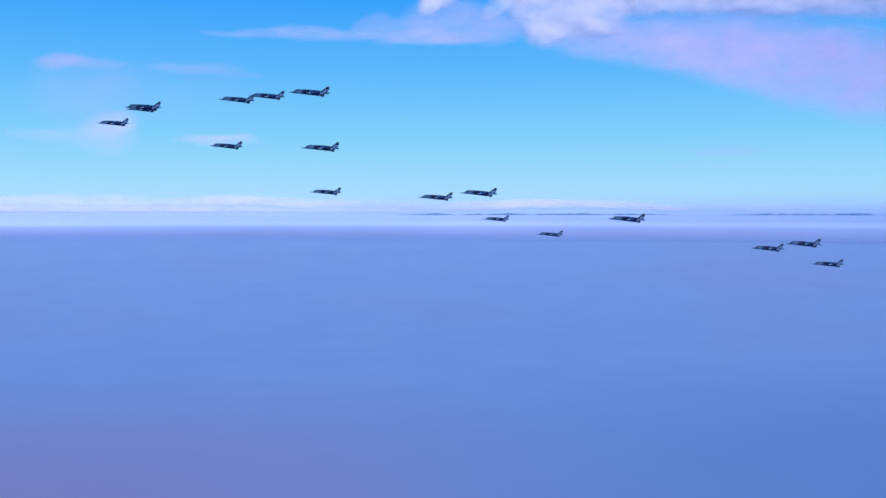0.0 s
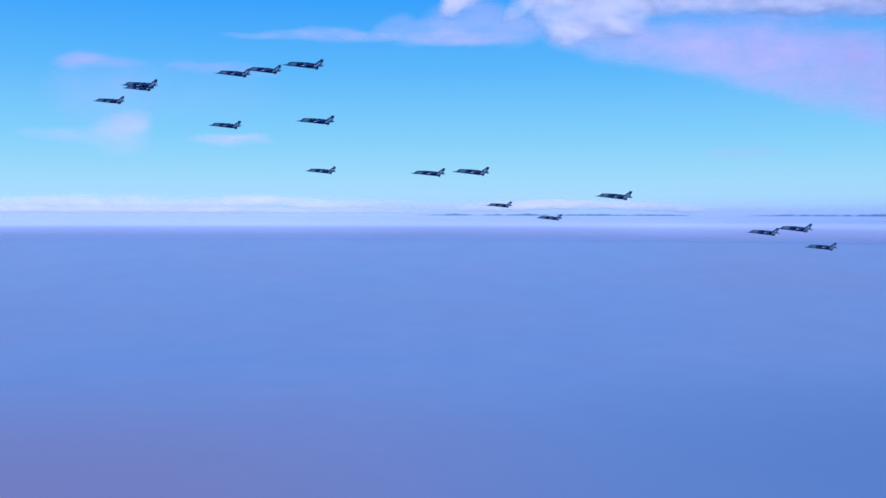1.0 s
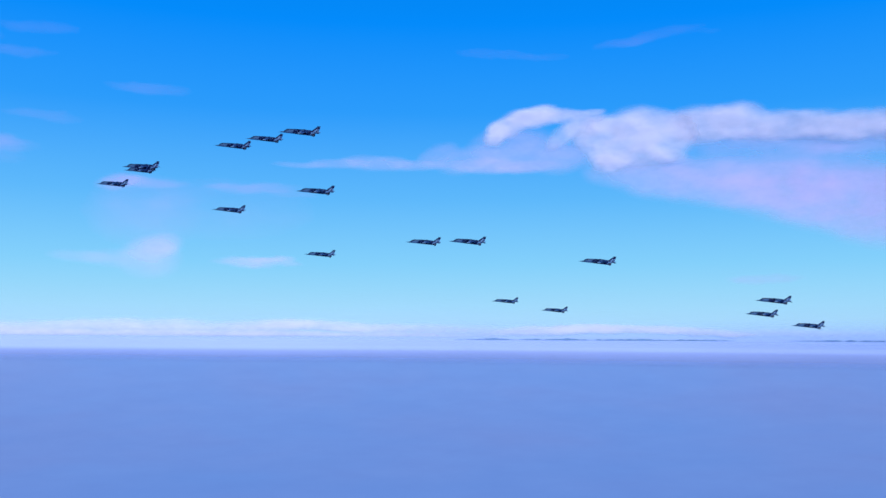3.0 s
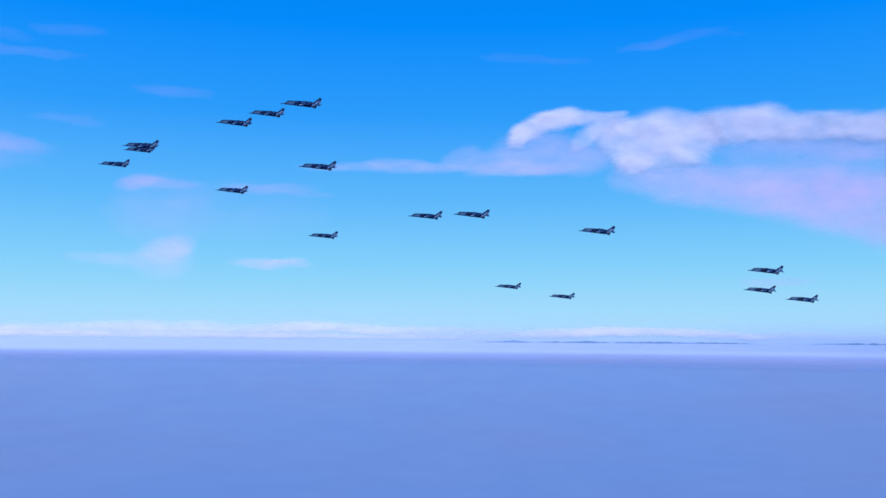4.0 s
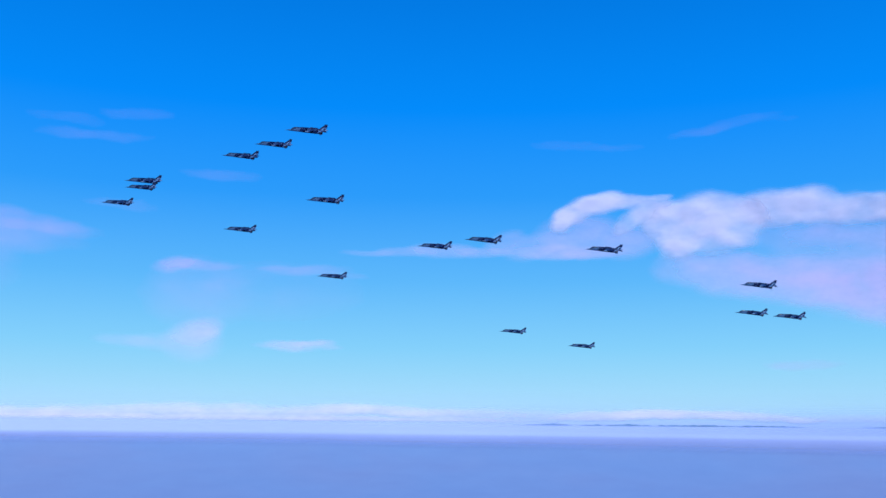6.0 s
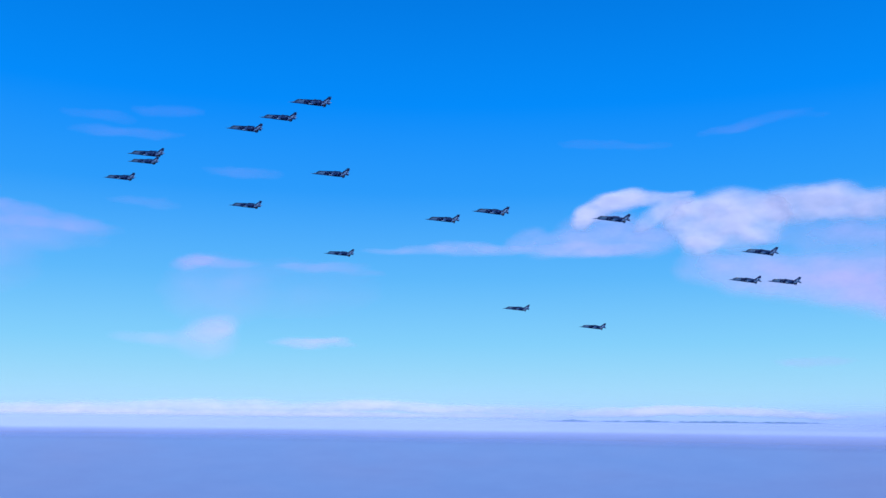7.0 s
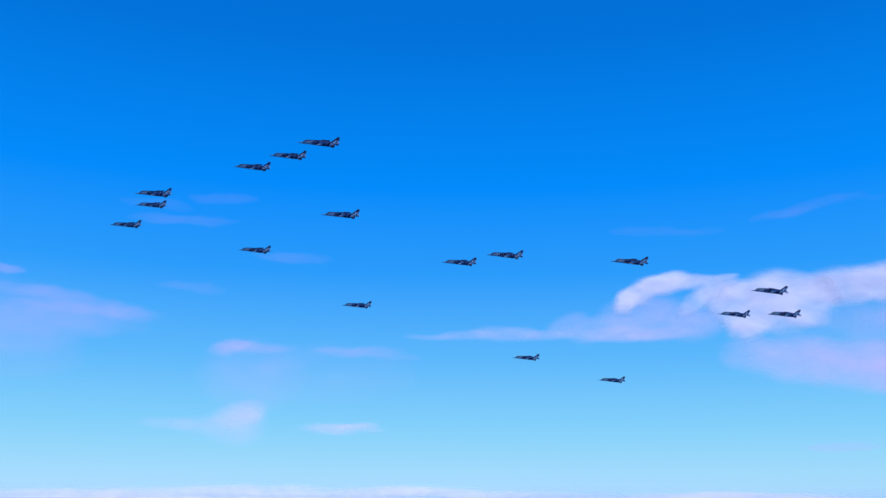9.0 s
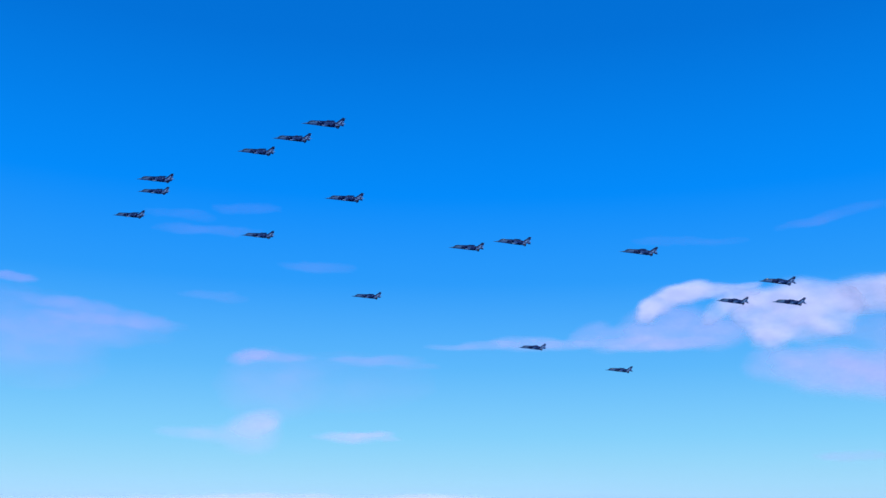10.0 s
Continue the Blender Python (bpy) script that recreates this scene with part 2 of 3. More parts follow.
# ---- clouds ----
def cloud(label, vapour_kind, gain, far, warp, blobs, bulge=0.12):
    """A bank of vapour far off: lobes (turn, height, half width, half height in degrees, tilt, thickness), ragged by noise and bulging a little towards us."""
    b = np.array(blobs)
    reach = 1.9
    a0, a1 = (b[:, 0] - reach * b[:, 2]).min(), (b[:, 0] + reach * b[:, 2]).max()
    e0, e1 = (b[:, 1] - reach * np.maximum(b[:, 3], 0.35 * b[:, 2] * abs(np.sin(np.radians(b[:, 4]))))).min(), (b[:, 1] + reach * np.maximum(b[:, 3], 0.35 * b[:, 2] * abs(np.sin(np.radians(b[:, 4]))))).max()
    e0 = max(e0, 0.05)
    step = min(0.09, max(0.045, 0.25 * b[:, 3].min()))
    cols, rows = int((a1 - a0) / step) + 2, int((e1 - e0) / step) + 2
    pts, dens = [], []
    for e in np.linspace(e0, e1, rows):
        for a in np.linspace(a0, a1, cols):
            q = Vector((a * 0.55, e * 1.1, 2.0 + b[0, 0]))
            wx = noise.fractal(q, 0.9, 2.1, 4) * warp * 0.55
            wy = noise.fractal(q + Vector((31, 7, 0)), 0.9, 2.1, 4) * warp * 0.28
            da, de = a + wx - b[:, 0], e + wy - b[:, 1]
            c, s = np.cos(np.radians(b[:, 4])), np.sin(np.radians(b[:, 4]))
            u, v = (da * c + de * s) / b[:, 2], (de * c - da * s) / b[:, 3]
            k = np.clip(1 - (u * u + v * v) / 1.8, 0, 1)
            k = k * k * (3 - 2 * k)
            d = 1 - float(np.prod(1 - np.clip(b[:, 5] * k * 1.08, 0, 1)))
            soft = noise.fractal(Vector((a * 0.5, e * 0.6, 9.0 + b[0, 0])), 1.1, 2.1, 2)
            fluff = noise.fractal(q * 1.4 + Vector((5, 60, 0)), 1.0, 2.2, 4)
            d = min(0.97, max(0.0, d * gain * (1 + 0.16 * fluff + 0.18 * soft)))
            edge = min(1, (a - a0) / 0.3, (a1 - a) / 0.3, (e - e0) / 0.12, (e1 - e) / 0.12)
            dens.append(d * max(0.0, edge))
            r = far - d * bulge * (8 + 5 * soft)
            ra, re = radians(a), radians(e)
            pts.append((r * math.cos(re) * math.sin(ra), r * math.cos(re) * math.cos(ra), r * math.sin(re)))
    faces = []
    for i in range(rows - 1):
        for j in range(cols - 1):
            f = (i * cols + j, i * cols + j + 1, (i + 1) * cols + j + 1, (i + 1) * cols + j)
            if max(dens[k] for k in f) > 0.012:
                faces.append(f)
    used = sorted({k for f in faces for k in f})
    index = {k: n for n, k in enumerate(used)}
    me = bpy.data.meshes.new("cloud")
    me.from_pydata([pts[k] for k in used], [], [tuple(index[k] for k in f) for f in faces])
    me.polygons.foreach_set("use_smooth", [True] * len(me.polygons))
    me.materials.append(vapour_kind)
    ob = new("cloud", me)
    me.attributes.new("vapour_amount", "FLOAT", "POINT").data.foreach_set("value", [dens[k] for k in used])
    ob.location = EYE
    return tagged(ob, label, "cloud", group="clouds in the sky")


cloud_arm = cloud("bright curled arm of cumulus", CLOUD, 1.0, 4788, 0.4, [
    (5.98, 12.67, 0.88, 0.60, 45, 0.75), (7.05, 13.23, 1.26, 0.63, 25, 0.85), (8.46, 13.61, 1.47, 0.60, 8, 0.85),
    (10.20, 13.70, 1.47, 0.39, 2, 0.60), (12.01, 13.87, 0.70, 0.21, 5, 0.30), (10.12, 12.48, 1.19, 0.53, 40, 0.50),
    (11.51, 12.91, 1.26, 0.70, 20, 0.65)], 0.6)
cloud_bank = cloud("bright ragged heart of the cumulus bank", CLOUD, 1.0, 4790, 0.5, [
    (12.67, 12.26, 1.61, 1.26, 0, 0.75), (14.54, 12.58, 2.11, 1.26, 10, 0.85), (13.27, 11.15, 1.26, 0.98, 20, 0.90),
    (14.95, 11.15, 1.68, 0.77, 0, 0.65), (16.64, 12.41, 1.75, 1.12, 0, 0.75), (16.51, 11.15, 1.05, 0.53, 0, 0.50)], 1.0)
cloud_band = cloud("long white band of cumulus", CLOUD, 1.0, 4792, 0.5, [
    (18.51, 12.80, 1.97, 0.98, 0, 0.80), (20.44, 12.87, 1.75, 0.98, 0, 0.85), (22.46, 12.43, 2.25, 0.84, 0, 0.80),
    (24.73, 12.40, 2.46, 0.74, 0, 0.75), (27.07, 12.15, 2.81, 0.77, 3, 0.75), (30.00, 11.98, 3.16, 0.84, 0, 0.60),
    (32.91, 11.75, 3.33, 0.91, 0, 0.55)], 0.7)
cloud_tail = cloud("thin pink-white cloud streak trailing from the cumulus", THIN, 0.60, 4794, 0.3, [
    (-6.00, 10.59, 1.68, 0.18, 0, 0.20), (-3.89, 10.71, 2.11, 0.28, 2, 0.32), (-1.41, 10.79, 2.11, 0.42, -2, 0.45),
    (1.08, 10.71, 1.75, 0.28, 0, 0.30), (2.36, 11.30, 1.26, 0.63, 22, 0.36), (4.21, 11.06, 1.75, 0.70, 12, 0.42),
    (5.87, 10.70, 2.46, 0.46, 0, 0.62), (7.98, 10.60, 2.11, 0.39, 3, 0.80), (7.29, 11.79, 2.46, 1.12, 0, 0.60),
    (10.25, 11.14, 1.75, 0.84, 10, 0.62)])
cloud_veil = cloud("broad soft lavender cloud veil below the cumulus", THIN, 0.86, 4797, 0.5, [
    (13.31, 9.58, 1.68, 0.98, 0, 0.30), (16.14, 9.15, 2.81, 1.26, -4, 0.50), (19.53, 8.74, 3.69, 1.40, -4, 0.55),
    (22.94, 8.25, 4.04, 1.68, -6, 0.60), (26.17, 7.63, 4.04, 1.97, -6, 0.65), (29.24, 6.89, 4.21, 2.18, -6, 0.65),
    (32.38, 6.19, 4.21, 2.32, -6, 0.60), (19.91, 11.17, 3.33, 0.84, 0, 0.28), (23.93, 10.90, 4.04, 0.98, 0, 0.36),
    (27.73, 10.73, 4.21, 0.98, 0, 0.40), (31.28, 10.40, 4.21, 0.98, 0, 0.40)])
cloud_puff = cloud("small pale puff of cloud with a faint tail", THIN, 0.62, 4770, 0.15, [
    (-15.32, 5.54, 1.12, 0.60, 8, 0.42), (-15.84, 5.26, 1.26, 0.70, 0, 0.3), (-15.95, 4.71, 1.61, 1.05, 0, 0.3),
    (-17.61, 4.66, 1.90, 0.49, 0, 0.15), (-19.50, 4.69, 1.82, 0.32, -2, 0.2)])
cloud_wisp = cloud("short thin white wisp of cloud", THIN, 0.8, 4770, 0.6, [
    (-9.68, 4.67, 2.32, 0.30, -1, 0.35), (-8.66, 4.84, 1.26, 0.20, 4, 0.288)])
cloud_wisp_b = cloud("pink wisp of cloud over a faint veil", PINK, 0.58, 4770, 0.5, [
    (-17.53, 9.20, 1.05, 0.40, 10, 0.36), (-15.85, 9.30, 2.11, 0.30, 0, 0.3024), (-16.12, 7.63, 2.81, 1.93, 0, 0.14),
    (-9.80, 9.23, 2.46, 0.30, 2, 0.2592), (-11.81, 7.92, 5.26, 1.68, 0, 0.08), (-7.37, 8.99, 1.40, 0.20, 0, 0.108)])
cloud_wisp_c = cloud("faint pink streak of high cloud", PINK, 0.36, 4770, 0.6, [
    (-23.71, 16.19, 2.98, 0.30, 2, 0.165), (-21.32, 17.65, 2.11, 0.30, 3, 0.11), (-25.24, 16.97, 2.11, 0.30, 0, 0.0825)])
cloud_wisp_d = cloud("faint pink high cloud fleck", PINK, 0.30, 4770, 0.6, [
    (-15.55, 14.75, 2.04, 0.30, 0, 0.2304)])
cloud_wisp_e = cloud("faint lavender cloud fleck", PINK, 0.30, 4770, 0.6, [
    (-21.24, 12.56, 1.93, 0.30, 0, 0.165)])
cloud_veil_b = cloud("lavender cloud veil with a pink streaked edge", PINK, 0.3, 4770, 0.6, [
    (-27.25, 11.54, 3.86, 0.40, -6, 0.5), (-26.08, 10.92, 3.51, 0.34, -3, 0.75), (-28.29, 10.29, 4.6, 0.9, 0, 0.5),
    (-24.34, 11.09, 2.11, 0.24, -4, 0.5), (-29.54, 8.48, 3.16, 1.58, 0, 0.2), (-31.73, 10.06, 4.91, 2.11, 0, 0.35)])
cloud_wisp_f = cloud("long faint pink streak of high cloud", PINK, 0.30, 4770, 0.6, [
    (14.47, 17.70, 2.11, 0.27, 6, 0.1375), (15.99, 17.98, 2.81, 0.30, 8, 0.165), (18.49, 18.04, 1.40, 0.20, 0, 0.0825),
    (6.42, 17.19, 2.81, 0.27, -4, 0.099), (9.26, 17.04, 1.75, 0.23, 0, 0.055)])
cloud_wisp_g = cloud("faint pale fleck of low cloud", PINK, 0.36, 4770, 0.6, [
    (20.90, 3.50, 1.90, 0.28, 0, 0.42)])
cloud("low white streaks of far cloud along the horizon", FAR_CLOUD, 1.0, 4842, 0.35, [
    (-7.88, 0.84, 3.4, 0.32, 2, 0.5), (-4.43, 0.74, 4.4, 0.28, -1, 0.45), (-10.5, 0.50, 4.5, 0.26, 0, 0.4),
    (0.5, 0.60, 5.0, 0.28, 0, 0.35), (-15.87, 0.80, 4.4, 0.30, 0, 0.4), (-20.5, 0.58, 6.0, 0.34, 0, 0.4),
    (-26.0, 0.40, 6.0, 0.34, 0, 0.35), (-33.0, 0.40, 6.0, 0.32, 0, 0.3), (-18.0, 0.22, 12.0, 0.22, 0, 0.45),
    (-4.0, 0.20, 8.0, 0.18, 0, 0.35)])
cloud("low white streak of far cloud over a dark shoreline", FAR_CLOUD, 1.0, 4841, 0.3, [
    (9.5, 0.56, 4.4, 0.28, 2, 0.6), (13.84, 0.62, 4.4, 0.26, 0, 0.6), (17.6, 0.48, 3.2, 0.2, -3, 0.4),
    (22.5, 0.42, 5.0, 0.2, 0, 0.2)])
cloud_wisp_h = cloud("tiny faint pink cloud fleck", PINK, 0.5, 4770, 0.6, [
    (-29.06, 12.73, 1.19, 0.30, 0, 0.36)])

cumulus = tagged(new("cloud"), "large white cumulus with a pink tail and a lavender veil", "cloud", group="clouds in the sky")
cumulus.location = EYE
for ob, kind in ((cloud_arm, "cloud_arm"), (cloud_bank, "cloud_bank"), (cloud_band, "cloud_band"), (cloud_tail, "cloud_tail"), (cloud_veil, "cloud_veil")):
    ob.name, ob.parent, ob.location = kind, cumulus, (0, 0, 0)
    del ob["category"], ob["group"]
make_shore("distant_land", 3.1, 19.9, 8, 2.0)
make_shore("distant_land", 22.9, 40.0, 6, 7.0)


# ---- jet aircraft ----
def part(name, bm, mat, parent, label=""):
    me = bpy.data.meshes.new(name)
    bmesh.ops.recalc_face_normals(bm, faces=bm.faces)
    bm.to_mesh(me)
    bm.free()
    me.polygons.foreach_set("use_smooth", [True] * len(me.polygons))
    me.set_sharp_from_angle(angle=radians(38))
    me.materials.append(mat)
    ob = new(name, me)
    ob.parent = parent
    return tagged(ob, label)


def loft(sections, n=20, caps=True):
    """A body along x from rings (x, half width, half height, y, z, squareness)."""
    bm, rings = bmesh.new(), []
    for x, w, h, y, z, q in sections:
        ring = []
        for i in range(n):
            a = 2 * math.pi * i / n
            c, s = math.cos(a), math.sin(a)
            ring.append(bm.verts.new((x, y + w * math.copysign(abs(c) ** (2 / q), c), z + h * math.copysign(abs(s) ** (2 / q), s))))
        rings.append(ring)
    for r0, r1 in zip(rings, rings[1:]):
        for i in range(n):
            bm.faces.new((r0[i], r0[(i + 1) % n], r1[(i + 1) % n], r1[i]))
    if caps:
        bm.faces.new(rings[0])
        bm.faces.new(rings[-1])
    return bm


def foil(root, tip, thick):
    """A wing or fin panel: root and tip as (leading point, trailing point), with a rounded section."""
    bm, rings = bmesh.new(), []
    (r0, r1), (t0, t1) = [[Vector(p) for p in pair] for pair in (root, tip)]
    up = (r1 - r0).cross(t0 - r0).normalized()
    for s in (0, 0.5, 0.92, 1.0):
        a, b = r0.lerp(t0, s), r1.lerp(t1, s)
        k = thick * (1 - 0.55 * s) * (0.35 if s == 1.0 else 1)
        ring = []
        for u, w in ((0, 0), (0.05, 0.55), (0.3, 1), (0.7, 0.6), (1, 0.06), (1, -0.06), (0.7, -0.6), (0.3, -1), (0.05, -0.55)):
            ring.append(bm.verts.new(a.lerp(b, u) + up * w * k))
        rings.append(ring)
    n = len(rings[0])
    for q0, q1 in zip(rings, rings[1:]):
        for i in range(n):
            bm.faces.new((q0[i], q0[(i + 1) % n], q1[(i + 1) % n], q1[i]))
    bm.faces.new(rings[0])
    bm.faces.new(rings[-1])
    return bm


def make_jet():
    """A twin-engined strike jet, 16.8 m long, nose towards -x."""
    jet = new("jet_fighter")
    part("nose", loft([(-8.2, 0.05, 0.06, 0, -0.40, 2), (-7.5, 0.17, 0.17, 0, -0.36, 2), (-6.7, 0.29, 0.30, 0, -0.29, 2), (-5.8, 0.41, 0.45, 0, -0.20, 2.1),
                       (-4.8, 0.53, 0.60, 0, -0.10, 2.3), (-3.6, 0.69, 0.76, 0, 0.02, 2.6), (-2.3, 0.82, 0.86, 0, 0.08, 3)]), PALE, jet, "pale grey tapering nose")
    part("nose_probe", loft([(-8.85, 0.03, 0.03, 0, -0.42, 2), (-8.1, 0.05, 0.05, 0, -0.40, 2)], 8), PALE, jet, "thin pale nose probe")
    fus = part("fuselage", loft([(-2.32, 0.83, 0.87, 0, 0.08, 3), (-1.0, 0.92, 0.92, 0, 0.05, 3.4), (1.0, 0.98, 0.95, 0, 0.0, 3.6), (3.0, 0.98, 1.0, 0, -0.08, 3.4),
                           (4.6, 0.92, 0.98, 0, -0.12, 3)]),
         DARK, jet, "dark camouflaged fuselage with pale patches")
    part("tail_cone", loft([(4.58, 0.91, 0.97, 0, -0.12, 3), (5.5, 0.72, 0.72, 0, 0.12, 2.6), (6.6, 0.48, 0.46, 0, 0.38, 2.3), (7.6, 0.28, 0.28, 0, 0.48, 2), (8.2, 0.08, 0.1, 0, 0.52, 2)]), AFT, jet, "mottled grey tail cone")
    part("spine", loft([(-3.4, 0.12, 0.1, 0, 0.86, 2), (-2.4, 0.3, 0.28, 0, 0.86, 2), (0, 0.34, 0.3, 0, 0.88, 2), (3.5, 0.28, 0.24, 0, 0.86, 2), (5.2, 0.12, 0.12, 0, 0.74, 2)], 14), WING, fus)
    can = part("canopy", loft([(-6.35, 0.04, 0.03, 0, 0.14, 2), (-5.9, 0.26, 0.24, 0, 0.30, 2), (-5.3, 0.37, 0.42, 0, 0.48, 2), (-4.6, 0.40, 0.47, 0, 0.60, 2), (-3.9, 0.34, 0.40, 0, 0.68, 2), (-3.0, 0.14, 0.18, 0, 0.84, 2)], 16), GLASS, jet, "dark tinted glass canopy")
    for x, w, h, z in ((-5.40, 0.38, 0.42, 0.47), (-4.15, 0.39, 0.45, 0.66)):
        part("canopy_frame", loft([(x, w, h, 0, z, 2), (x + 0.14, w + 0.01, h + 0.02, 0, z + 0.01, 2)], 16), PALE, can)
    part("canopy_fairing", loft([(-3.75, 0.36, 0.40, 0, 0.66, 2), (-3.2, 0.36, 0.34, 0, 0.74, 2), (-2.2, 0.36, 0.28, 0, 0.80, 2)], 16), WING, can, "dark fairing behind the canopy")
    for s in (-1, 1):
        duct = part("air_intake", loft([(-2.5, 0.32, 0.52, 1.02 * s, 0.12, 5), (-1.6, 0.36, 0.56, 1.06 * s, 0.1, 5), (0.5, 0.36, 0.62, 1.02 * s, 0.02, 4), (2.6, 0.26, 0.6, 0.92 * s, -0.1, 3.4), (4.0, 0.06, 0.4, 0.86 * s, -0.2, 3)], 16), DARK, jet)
        # closed black cap: the shade inside the intake is put into its colour
        part("intake_mouth", loft([(-2.515, 0.27, 0.46, 1.02 * s, 0.12, 5), (-2.49, 0.27, 0.46, 1.02 * s, 0.12, 5)], 16), BLACK, duct, "flat black cap painted as the shaded intake opening")
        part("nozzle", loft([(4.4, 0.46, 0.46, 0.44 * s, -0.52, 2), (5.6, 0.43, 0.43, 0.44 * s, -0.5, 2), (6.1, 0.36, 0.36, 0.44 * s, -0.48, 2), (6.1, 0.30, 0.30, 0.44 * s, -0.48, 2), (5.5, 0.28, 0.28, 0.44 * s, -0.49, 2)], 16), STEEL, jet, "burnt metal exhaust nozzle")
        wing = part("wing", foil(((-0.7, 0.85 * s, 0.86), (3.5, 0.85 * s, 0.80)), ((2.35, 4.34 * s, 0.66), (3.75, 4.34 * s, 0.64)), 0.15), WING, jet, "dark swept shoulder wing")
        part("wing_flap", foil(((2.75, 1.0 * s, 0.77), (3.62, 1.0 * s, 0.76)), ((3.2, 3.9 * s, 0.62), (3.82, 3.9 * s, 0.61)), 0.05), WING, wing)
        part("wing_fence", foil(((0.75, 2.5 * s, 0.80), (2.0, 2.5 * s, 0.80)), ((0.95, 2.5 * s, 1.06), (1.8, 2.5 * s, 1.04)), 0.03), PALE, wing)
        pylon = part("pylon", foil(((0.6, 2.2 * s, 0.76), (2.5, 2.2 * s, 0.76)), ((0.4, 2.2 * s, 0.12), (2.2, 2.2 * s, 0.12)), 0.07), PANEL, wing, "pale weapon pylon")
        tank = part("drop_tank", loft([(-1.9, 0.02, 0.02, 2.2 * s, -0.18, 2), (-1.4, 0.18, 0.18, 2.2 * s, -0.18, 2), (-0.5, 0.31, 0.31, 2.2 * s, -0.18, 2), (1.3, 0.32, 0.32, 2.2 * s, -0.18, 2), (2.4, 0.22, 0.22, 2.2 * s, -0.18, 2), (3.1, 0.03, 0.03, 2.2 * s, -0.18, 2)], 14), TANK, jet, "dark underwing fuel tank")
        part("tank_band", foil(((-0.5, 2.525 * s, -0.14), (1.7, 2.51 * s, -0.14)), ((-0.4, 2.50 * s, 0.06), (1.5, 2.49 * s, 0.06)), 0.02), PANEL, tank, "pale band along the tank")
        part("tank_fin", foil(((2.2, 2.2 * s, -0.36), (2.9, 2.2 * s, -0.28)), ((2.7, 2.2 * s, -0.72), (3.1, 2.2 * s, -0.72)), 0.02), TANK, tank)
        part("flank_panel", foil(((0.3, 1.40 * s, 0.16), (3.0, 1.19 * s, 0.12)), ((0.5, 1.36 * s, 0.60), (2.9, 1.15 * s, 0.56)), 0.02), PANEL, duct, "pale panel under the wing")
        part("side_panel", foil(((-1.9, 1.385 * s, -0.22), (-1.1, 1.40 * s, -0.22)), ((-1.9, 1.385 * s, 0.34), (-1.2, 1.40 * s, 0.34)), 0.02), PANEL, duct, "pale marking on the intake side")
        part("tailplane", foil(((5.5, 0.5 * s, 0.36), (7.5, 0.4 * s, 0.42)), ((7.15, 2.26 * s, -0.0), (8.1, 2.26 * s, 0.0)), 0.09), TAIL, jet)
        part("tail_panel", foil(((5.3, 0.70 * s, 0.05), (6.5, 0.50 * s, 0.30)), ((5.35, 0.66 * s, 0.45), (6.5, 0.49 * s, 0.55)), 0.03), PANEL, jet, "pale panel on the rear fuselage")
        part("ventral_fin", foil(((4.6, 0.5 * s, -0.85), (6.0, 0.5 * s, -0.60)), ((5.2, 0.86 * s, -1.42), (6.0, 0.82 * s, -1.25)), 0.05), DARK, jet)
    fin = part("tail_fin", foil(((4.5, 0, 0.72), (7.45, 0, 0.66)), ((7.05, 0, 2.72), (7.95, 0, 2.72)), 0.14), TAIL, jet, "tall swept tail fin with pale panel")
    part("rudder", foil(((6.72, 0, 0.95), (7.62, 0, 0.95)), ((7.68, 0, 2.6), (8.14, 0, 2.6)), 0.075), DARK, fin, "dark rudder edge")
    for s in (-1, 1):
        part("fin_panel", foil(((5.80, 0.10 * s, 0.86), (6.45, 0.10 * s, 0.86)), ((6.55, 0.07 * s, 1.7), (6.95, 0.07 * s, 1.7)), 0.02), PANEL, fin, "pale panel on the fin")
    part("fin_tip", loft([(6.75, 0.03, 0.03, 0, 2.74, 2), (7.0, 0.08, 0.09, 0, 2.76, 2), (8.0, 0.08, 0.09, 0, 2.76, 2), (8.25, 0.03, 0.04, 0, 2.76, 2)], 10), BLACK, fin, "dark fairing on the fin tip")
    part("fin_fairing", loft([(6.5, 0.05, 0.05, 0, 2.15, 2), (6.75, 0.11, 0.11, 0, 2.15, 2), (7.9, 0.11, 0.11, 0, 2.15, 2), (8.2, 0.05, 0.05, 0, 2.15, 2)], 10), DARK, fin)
    return tagged(jet, "grey and dark camouflaged twin-engined jet fighter climbing in formation", "jet fighter", group="jets in formation")


first = make_jet()
jets = [first] + [copy_thing(first, pose(0, 0, 0)) for _ in range(16)]
lean = random.Random(4)
HEADING = [lean.uniform(-1.2, 1.2) for _ in jets]


def climb(rows):
    """Poses of a jet that turns gently towards us as it climbs: seconds and metres to the side, ahead and above the eye."""
    k = int(rows[0][2]) % 17
    made = []
    for t, x, y, z in rows:
        bank = 0.95 * math.degrees(math.atan2(z, math.hypot(x, y))) + 3 + 1.0 * t + HEADING[k] * 1.2
        made.append((t, pose(x - 0.2, y, EYE[2] + z - 0.5, bank, 3.5 + HEADING[(k * 5) % 17] * 0.5, -5.93 + 1.186 * t + HEADING[(k * 3) % 17])))
    return made


def drift(ob, *rows):
    """A cloud far off slides round the sky: seconds, degrees to the right and degrees up."""
    walk(ob, [(t, pose(*EYE, up, 0, -right)) for t, right, up in rows])


